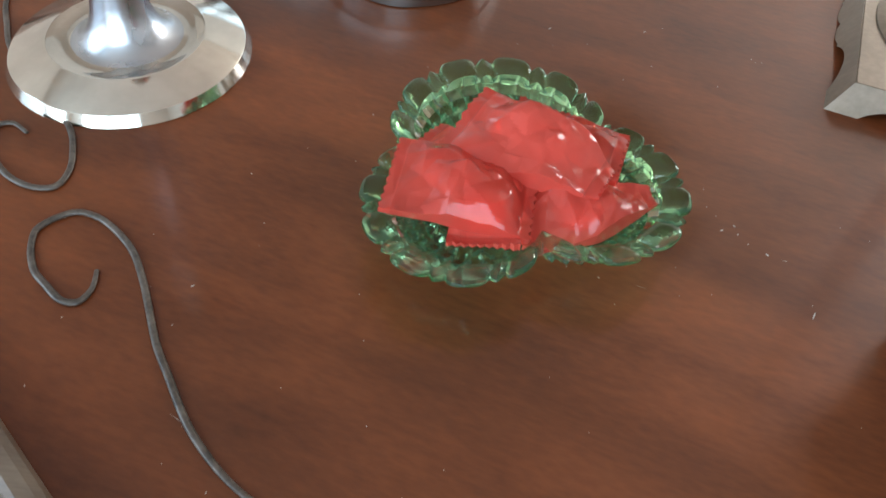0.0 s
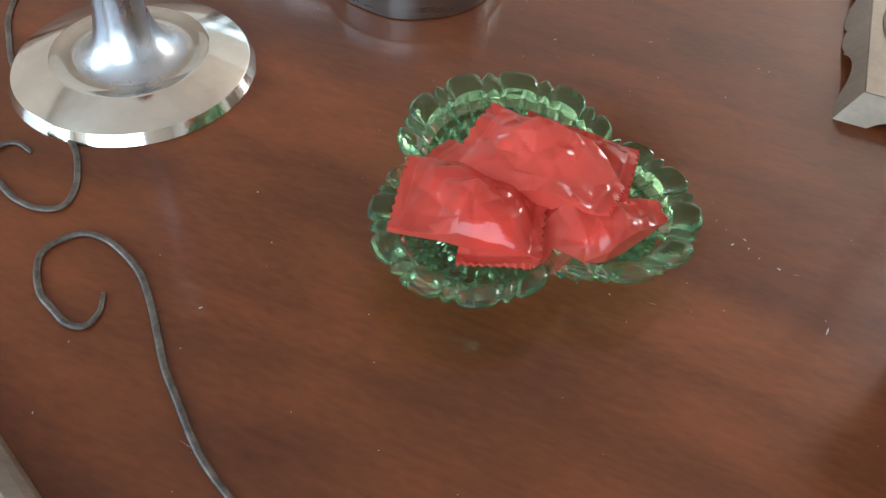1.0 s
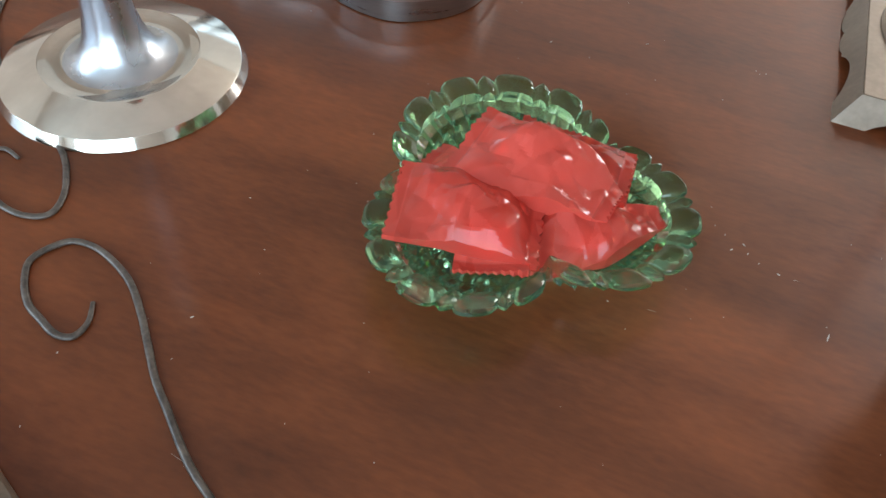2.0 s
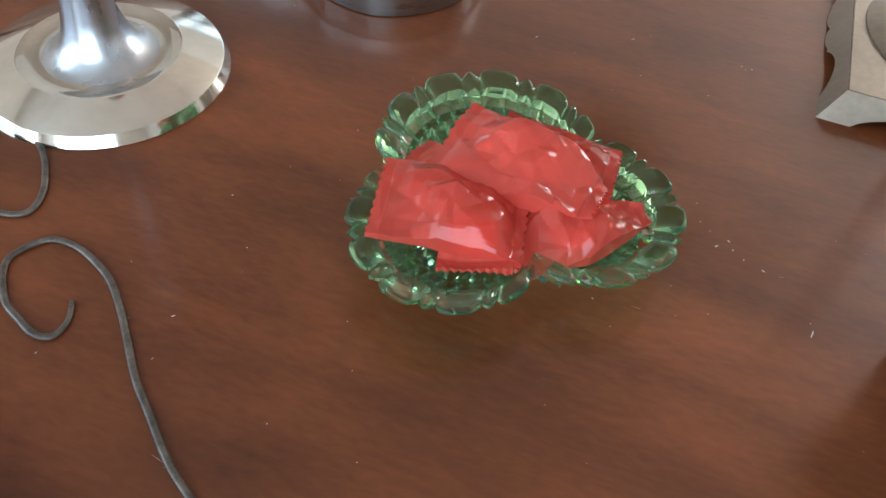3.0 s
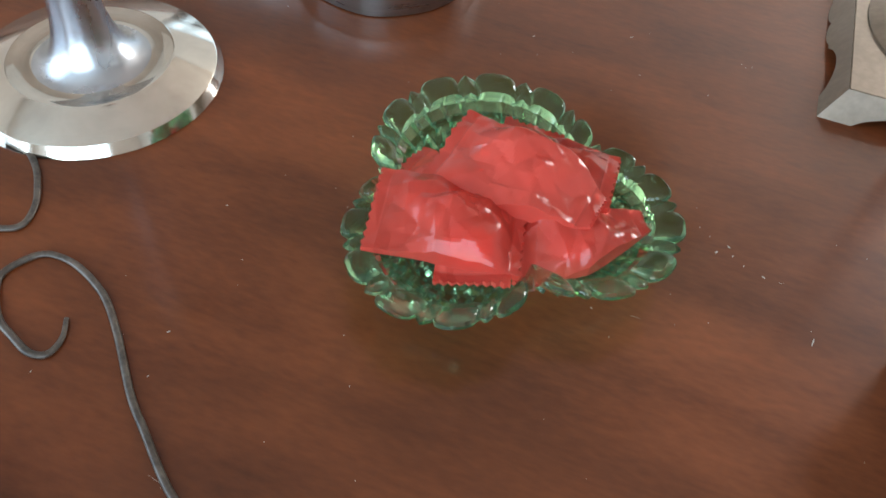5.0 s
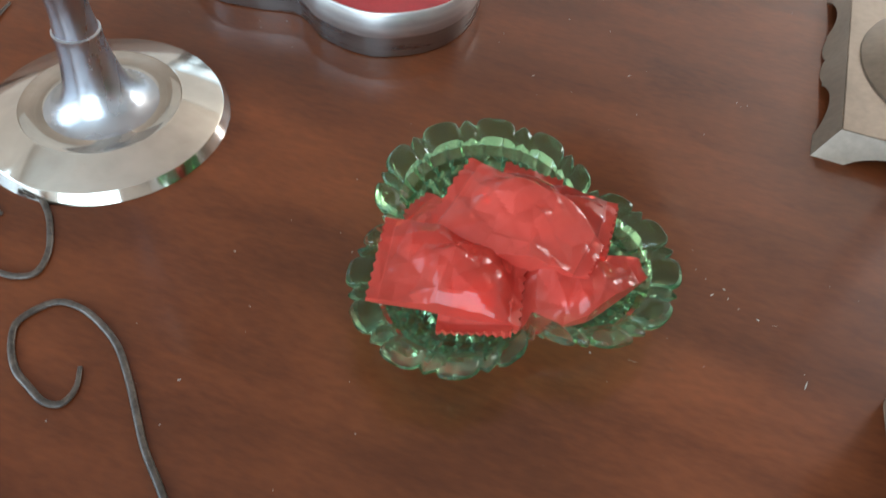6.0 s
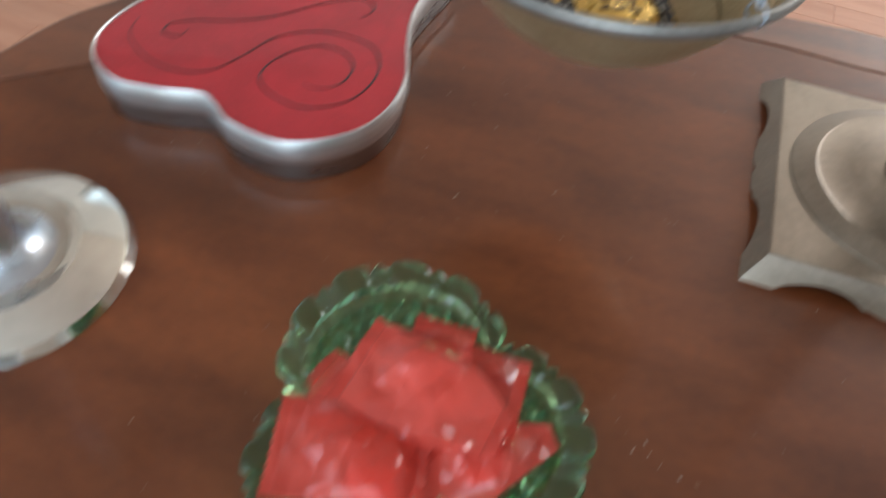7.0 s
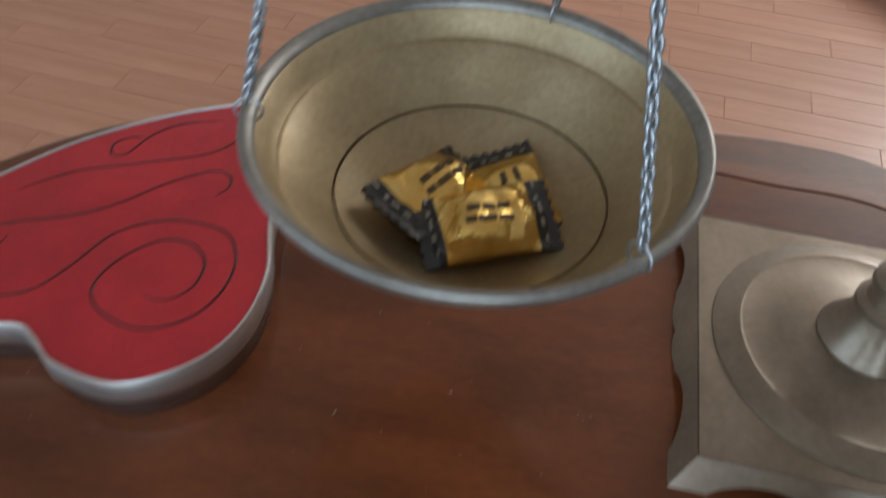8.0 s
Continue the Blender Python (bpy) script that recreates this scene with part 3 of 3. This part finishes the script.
def heart_tin():
    ob = thing("heart_tin", Matrix.Translation((-0.03, 0.455, 0)), "silver heart-shaped tin with swirled red enamel lid", "tin box")
    line = [p - Vector((-0.03, 0.455, 0)) for p in smooth_path([(x, y, 0) for x, y in HEART], 12, True)]

    def loft(steps, first=False, last=False):
        return grid_bm([[p + Vector((0, 0, z)) for p in inset(line, d)] for d, z in steps], True, first, last)

    sharpen(part("body", loft([(0.003, 0.0), (0.0018, 0.0006), (0.0016, 0.012), (0.0016, 0.014)], True, True), TIN_DARK, ob, "darker silver metal tin body"), 30)
    lid = sharpen(part("lid", loft([(0.0012, 0.0125), (0.0002, 0.0125), (0.0, 0.0131), (0.0, 0.0254), (0.0004, 0.0261), (0.0011, 0.0261), (0.0015, 0.0256), (0.0016, 0.0246)]), TIN, ob, "shiny silver metal lid rim"), 30)
    part("enamel_panel", loft([(0.0016, 0.0180), (0.0016, 0.0249), (0.0030, 0.0250)], True, True), ENAMEL, lid, "glossy red enamel panel")
    spiral = [(-0.010, 0.420), (-0.005, 0.4165), (0.003, 0.417), (0.0105, 0.424), (0.013, 0.436), (0.007, 0.446), (-0.005, 0.450), (-0.018, 0.444), (-0.028, 0.433), (-0.031, 0.421), (-0.024, 0.410), (-0.008, 0.4015),
              (0.010, 0.406), (0.021, 0.418), (0.026, 0.435), (0.022, 0.451), (0.010, 0.459), (-0.008, 0.462), (-0.028, 0.455), (-0.043, 0.436), (-0.055, 0.424), (-0.070, 0.4215), (-0.088, 0.430), (-0.101, 0.447), (-0.101, 0.463)]
    for k, pts in enumerate((spiral,
                             [(0.012, 0.477), (0.018, 0.483), (0.0175, 0.491), (0.009, 0.4945), (-0.010, 0.487), (-0.032, 0.473), (-0.052, 0.466), (-0.070, 0.464), (-0.084, 0.459), (-0.085, 0.451), (-0.077, 0.449), (-0.074, 0.455)],
                             [(0.026, 0.522), (0.020, 0.519), (0.012, 0.511), (0.000, 0.506), (-0.028, 0.501), (-0.055, 0.496), (-0.078, 0.484)],
                             [(0.010, 0.533), (-0.010, 0.531), (-0.024, 0.522), (-0.033, 0.509), (-0.040, 0.508), (-0.041, 0.516), (-0.033, 0.521), (-0.024, 0.519)])):
        path = smooth_path([(x + 0.03, y - 0.455, 0.02505) for x, y in pts], 8)
        part("swirl_line", sweep(path, 0.0013, 0.0005, 6, 0.7), GROOVE, lid, "dark swirl line", smooth=True)


heart_tin()

# ---- balance scale ----
BASE, PAN, SIDE = Vector((0.2906, 0.3865, 0)), Vector((0.1190, 0.4008, 0.129)), 0.1348
SCALE_TURN = -17.0
APEX = 0.405


def scale():
    ob = thing("balance_scale", Matrix.Translation(BASE) @ pose(0, 0, 0, 0, 0, SCALE_TURN), "aged brass balance scale with hanging pan on square base", "scale")
    h = SIDE / 2
    top, out, low_z = 0.0125, h + 0.0082, -0.0028

    def hem(s):
        """Height of the skirt's lower edge along one side: feet, arches and two centre drops."""
        a = min(s, 1 - s)
        if a < 0.10:
            return 0.0
        if a < 0.36:
            return 0.0062 * math.sin(math.pi * (a - 0.10) / 0.26) ** 0.6
        if a < 0.485:
            return 0.0004 + 0.0022 * (1 - math.sin(math.pi * (a - 0.36) / 0.15) ** 0.7)
        return 0.0022

    for k in range(4):
        m = 60
        rings = []
        for depth in (0.0, 0.0022):
            up, low = [], []
            for i in range(m + 1):
                s = i / m
                t = hem(s) / top
                e = out - (out - h) * t
                up.append(Vector(((2 * s - 1) * (h - depth), -h + depth, top - depth)))
                low.append(Vector(((2 * s - 1) * (e - depth), -e + depth, hem(s))))
            rings.append((up, low))
        (a, b), (c, d) = rings
        bm = grid_bm([a, b, d, c, a], False)
        bmesh.ops.remove_doubles(bm, verts=bm.verts, dist=1e-6)
        bmesh.ops.holes_fill(bm, edges=[e for e in bm.edges if e.is_boundary])
        bmesh.ops.rotate(bm, verts=bm.verts, cent=(0, 0, 0), matrix=Matrix.Rotation(radians(90 * k), 3, "Z"))
        sharpen(part("skirt", bm, BRASS, ob), 40)
    part("base_top", box_bm(-h + 0.0004, h - 0.0004, -h + 0.0004, h - 0.0004, 0.0095, 0.0125, 0.0005), BRASS, ob)
    sharpen(part("turned_plate", revolve([(r, z + low_z) for r, z in [(0.0, 0.0153), (0.0612, 0.0153), (0.0610, 0.0162), (0.0520, 0.0200), (0.0505, 0.0203), (0.0490, 0.0200), (0.034, 0.0222), (0.022, 0.0248), (0.0, 0.0250)]], 128), BRASS, ob), 22)
    column = [(0.0, 0.0246), (0.0205, 0.0246), (0.0205, 0.0262), (0.0160, 0.0335), (0.0125, 0.0420), (0.0120, 0.0440), (0.0138, 0.0455), (0.0138, 0.0480), (0.0108, 0.0500), (0.0098, 0.0560),
              (0.0122, 0.0580), (0.0122, 0.0610), (0.0085, 0.0640), (0.0078, 0.0900), (0.0092, 0.1500), (0.0072, 0.2400), (0.0066, 0.3850), (0.0095, 0.3880), (0.0095, 0.3930), (0.006, 0.3950), (0.006, 0.414), (0.0, 0.420)]
    sharpen(part("column", revolve([(r, z + low_z) for r, z in column], 72), BRASS, ob), 30)
    inv = (Matrix.Translation(BASE) @ pose(0, 0, 0, 0, 0, SCALE_TURN)).inverted()
    pan_c = inv @ PAN
    arm = Vector((pan_c.x, pan_c.y, APEX + 0.012))
    other = Vector((-arm.x, -arm.y, arm.z))
    line = smooth_path([arm, arm * 0.55 + Vector((0, 0, 0.182)), Vector((0, 0, 0.404)), other * 0.55 + Vector((0, 0, 0.182)), other], 10)
    part("beam", sweep(line, 0.006, 0.009, 12), BRASS, ob, smooth=True)
    prof = [(0.0, -0.0480), (0.020, -0.0472), (0.036, -0.0420), (0.0470, -0.0335), (0.0560, -0.0230), (0.0640, -0.0120), (0.0688, -0.0060), (0.0700, -0.0046), (0.0698, -0.0014),
            (0.0682, -0.0035), (0.0662, -0.0090), (0.0640, -0.0118), (0.0632, -0.0120), (0.0622, -0.0128), (0.0560, -0.0208), (0.0475, -0.0302), (0.0473, -0.0325), (0.0467, -0.0327), (0.0465, -0.0308),
            (0.036, -0.0398), (0.020, -0.0450), (0.0, -0.0456)]
    lip = [(0.0696, -0.0050), (0.0722, -0.0042), (0.0738, -0.0026), (0.0743, -0.0004), (0.0738, 0.0013), (0.0722, 0.0016), (0.0702, -0.0002), (0.0692, -0.0018), (0.0696, -0.0050)]
    pan = sharpen(part("pan", revolve([(0.985 * r, z) for r, z in prof], 144), PAN_BRASS, ob, "tarnished brass hanging pan"), 35)
    pan.matrix_parent_inverse = Matrix()
    pan.location = pan_c
    part("rim", revolve([(0.985 * r, z) for r, z in lip], 144), PANRIM, pan, "grey rolled rim", smooth=True)
    link_mesh = None
    for a in (60, 177, 301):
        w = Vector((math.cos(radians(a)), math.sin(radians(a)), 0))
        foot = inv @ (PAN + 0.0702 * w + Vector((0, 0, 0.001)))
        peak = inv @ Vector((PAN.x, PAN.y, APEX))
        ring = [foot + (inv.to_3x3() @ (0.0042 * math.cos(q) * w)) + Vector((0, 0, 0.0042 * math.sin(q))) for q in (2 * math.pi * i / 20 for i in range(20))]
        bm = grid_bm([[p + 0.0005 * (math.cos(s) * (p - foot).normalized() + math.sin(s) * (inv.to_3x3() @ Vector((-w.y, w.x, 0)))) for s in (2 * math.pi * j / 8 for j in range(8))] for p in ring + ring[:1]])
        chain = part("chain", bm, STEEL, ob, "galvanised steel twisted link chain", smooth=True)
        start = foot + Vector((0, 0, 0.004))
        way = peak - start
        count = int(way.length / 0.0023)
        if link_mesh is None:
            rr = [Vector((0.0014 * math.sin(q), 0, 0.0027 * math.cos(q))) for q in (2 * math.pi * i / 14 for i in range(14))]
            lb = grid_bm([[p + 0.00066 * (math.cos(s) * p.normalized() + math.sin(s) * Vector((0, 1, 0))) for s in (2 * math.pi * j / 6 for j in range(6))] for p in rr + rr[:1]])
            first = part("link", lb, STEEL, chain, smooth=True)
            link_mesh = first.data
            bpy.data.objects.remove(first)
        q0 = way.to_track_quat("Z", "Y")
        for i in range(count):
            lk = new("link", link_mesh)
            lk.parent = chain
            lk.matrix_basis = Matrix.Translation(start + way * ((i + 0.5) / count)) @ q0.to_matrix().to_4x4() @ pose(0, 0, 0, 0, 0, 90 * (i % 2) + 25 * math.sin(i * 0.9))


scale()


# ---- gold sweets in the pan ----
def gold_sweet(x, y, z, tilt, lean, turn, L, W, H, seed, label):
    ob = thing("gold_sweet", pose(x, y, z, tilt, lean, turn), label, "candy", "gold sweets")
    args = dict(L=L, W=W, H=H, seed=seed, core=(0, 0), wrinkle=0.0052)
    part("foil", film(span=(-0.68, 0.68), teeth=(False, False), nx=30, ny=26, **args), GOLD, ob, "crinkled gold foil")
    for s in ((-1.0, -0.68), (0.68, 1.0)):
        part("crimped_end", film(span=s, teeth=(s[0] < 0, s[0] > 0), nx=8, ny=26, **args), BLACKFOIL, ob, "black crimped end")

    def strip(name, mat, x0, x1, y0, y1, lift):
        bm = bmesh.new()
        n = 8
        rows = []
        for i in range(n + 1):
            px = x0 + (x1 - x0) * i / n
            row = []
            for py in (y0, y1):
                row.append(bm.verts.new((px, py, film_lift(px, py, px / (L / 2), py / (W / 2), L, W, H, seed, (0, 0), 0.0052, 1) + lift)))
            rows.append(row)
        for a, b in zip(rows, rows[1:]):
            bm.faces.new((a[0], a[1], b[1], b[0]))
        part(name, bm, mat, ob)

    for y0, words in ((0.0018, ((-0.30, -0.10), (-0.06, 0.12), (0.16, 0.34))), (-0.0030, ((-0.36, -0.20), (-0.16, 0.10), (0.14, 0.36)))):
        for a, b in words:
            strip("label_bar", PRINT, a * L / 2, b * L / 2, y0, y0 + 0.0021, 0.0005)
    for s in (-0.80, 0.80):
        for k in range(5):
            v = -0.38 + 0.19 * k
            strip("end_bar", PALEPRINT, s * L / 2 - 0.0004 - 0.0005 * (k % 2), s * L / 2 + 0.0006, v * W, v * W + 0.0018 + 0.0009 * (k % 3), 0.0004)


gold_sweet(0.136, 0.4060, 0.0880, -6, -12, 104, 0.043, 0.026, 0.011, 23, "gold foil sweet with black ends underneath in the pan")
gold_sweet(0.107, 0.4070, 0.0915, 14, 10, 44, 0.046, 0.027, 0.012, 22, "gold foil sweet with black ends in the brass pan")
gold_sweet(0.1235, 0.3895, 0.0925, 16, -2, 9, 0.047, 0.026, 0.012, 21, "printed gold foil sweet with black ends on top in the pan")


# ---- things at the edges of the view ----
def plinth_box():
    ob = thing("wooden_box", Matrix.Translation((0.193, 0.213, 0)) @ pose(0, 0, 0, 0, 0, -11), "greyish-tan wooden box standing on a low plinth", "box")
    w = 0.09

    def outline(d, r=0.006):
        pts = []
        for cx, cy, a0 in ((w - r, -r, 0), (r, -r, 90), (r, -w + r, 180), (w - r, -w + r, 270)):
            pts += [(cx + (r - d) * math.cos(radians(a0 + a)), cy + (r - d) * math.sin(radians(a0 + a))) for a in (0, 22, 45, 68, 90)]
        return pts

    def loft(steps):
        return grid_bm([[Vector((*p, z)) for p in outline(d)] for d, z in steps], True, True, True)
    sharpen(part("plinth", loft([(0.0006, 0.0), (0.0, 0.0008), (0.0, 0.0090), (0.0012, 0.0102), (0.0030, 0.0104)]), GREYTAN, ob), 30)
    sharpen(part("body", loft([(0.0028, 0.0104), (0.0028, 0.060)]), GREYTAN, ob), 30)
    sharpen(part("lid", loft([(0.0020, 0.0602), (0.0, 0.0610), (0.0, 0.070), (0.002, 0.072)]), GREYTAN, ob), 30)


plinth_box()


def tray():
    ob = thing("wooden_tray", Matrix.Translation((-0.0815, 0.1245, 0)) @ pose(0, 0, 0, 0, 0, -40), "pale tan wooden tray with a rounded rim", "tray")
    part("base", box_bm(-0.06, 0.06, -0.118, -0.004, 0.0, 0.004, 0.0005), TANWOOD, ob)
    for x0, x1, y0, y1 in ((-0.064, 0.064, -0.010, 0.0), (-0.064, 0.064, -0.122, -0.112), (-0.064, -0.054, -0.1118, -0.0102), (0.054, 0.064, -0.1118, -0.0102)):
        part("rim", box_bm(x0, x1, y0, y1, 0.0, 0.010, 0.003), TANWOOD, ob)


tray()


def cushion():
    ob = thing("floor_cushion", pose(1.36, 1.78, FLOOR_Z, 0, 0, 20), "pale blue-grey cloth cushion lying on the laminate floor", "cushion")
    bm = bmesh.new()
    bmesh.ops.create_uvsphere(bm, u_segments=40, v_segments=20, radius=1)
    for v in bm.verts:
        x, y, z = v.co
        k = 1 / max(abs(x), abs(y), 0.55)
        v.co = (0.2 * x * k ** 0.6, 0.2 * y * k ** 0.6, 0.06 + 0.06 * z + 0.004 * noise.noise(Vector((x * 4, y * 4, z))))
    part("cover", bm, CLOTH, ob, smooth=True)


cushion()


# ---- dust on the table ----
def dust():
    bm = bmesh.new()
    rnd = random.Random(4)
    spots = [(0.116, 0.382, 0.0011, 0.5), (0.166, 0.213, 0.0022, 1.1), (0.1375, 0.250, 0.0009, 0.6), (-0.054, 0.192, 0.0008, 0.6), (0.068, 0.375, 0.0010, 0.7)]
    spots += [(0.134 + 0.018 * i / 5 + rnd.uniform(-0.002, 0.002), 0.262 - 0.022 * i / 5, rnd.uniform(0.0004, 0.0009), rnd.uniform(0, 3)) for i in range(6)]
    for _ in range(130):
        spots.append((rnd.uniform(-0.18, 0.26), rnd.uniform(0.09, 0.50), rnd.choice((0.0002, 0.00025, 0.0003, 0.0005)), rnd.uniform(0, 3)))
    for x, y, s, a in spots:
        m = Matrix.Translation((x, y, 0.0002)) @ pose(0, 0, 0, 0, 0, math.degrees(a)) @ Matrix.Diagonal((s, min(s * 0.35, 0.0003), 0.00022, 1))
        bmesh.ops.create_icosphere(bm, subdivisions=1, radius=1, matrix=m)
    for _ in range(7):
        x, y, a, ln = rnd.uniform(-0.05, 0.26), rnd.uniform(0.10, 0.46), rnd.uniform(-0.9, 0.6), rnd.uniform(0.001, 0.004)
        bmesh.ops.create_icosphere(bm, subdivisions=1, radius=1, matrix=Matrix.Translation((x, y, 0.0)) @ pose(0, 0, 0, 0, 0, math.degrees(a)) @ Matrix.Diagonal((ln, 0.00007, 0.00004, 1)))
    tagged(part("dust", bm, DUST), "scattered pale dust specks and crumbs on the tabletop", "dust", kind="stuff")


dust()


# ---- floor strips ----
def strips():
    turn, w, L = -20.0, 0.068, 0.42
    rot = Matrix.Translation((0.35, 1.35, FLOOR_Z)) @ pose(0, 0, 0, 0, 0, turn)
    bm = box_bm(-L / 2 + 0.0004, L / 2 - 0.0004, -w / 2 + 0.0004, w / 2 - 0.0004, -0.003, 0.0, 0.0006)
    first = part("floor_strip", bm, OAK, floor)
    mesh = first.data
    bpy.data.objects.remove(first)
    rest = bmesh.new()
    rows, cols, made = 130, 19, 0
    for r in range(-rows // 2, rows // 2):
        for c in range(-cols // 2, cols // 2 + 1):
            off = (r * 0.37 % 1.0) * L
            p = rot @ Vector((c * L + off, r * w, 0))
            if not (X0 + 0.21 < p.x < X1 - 0.21 and Y0 + 0.10 < p.y < Y1 - 0.10):
                continue
            q = Vector((c * L + off, r * w, 0))
            if abs(q.x - 0.1) < 1.45 and -0.75 < q.y < 1.35 and made < 290:
                ob = new("floor_strip", mesh)
                ob.parent = floor
                ob.matrix_basis = rot @ Matrix.Translation(q)
                made += 1
            else:
                bmesh.ops.create_cube(rest, size=1, matrix=rot @ Matrix.Translation(q + Vector((0, 0, -0.0015))) @ Matrix.Diagonal((L - 0.001, w - 0.001, 0.003, 1)))
    tagged(part("floor_strips_beyond", rest, OAK, floor), kind="stuff")


strips()
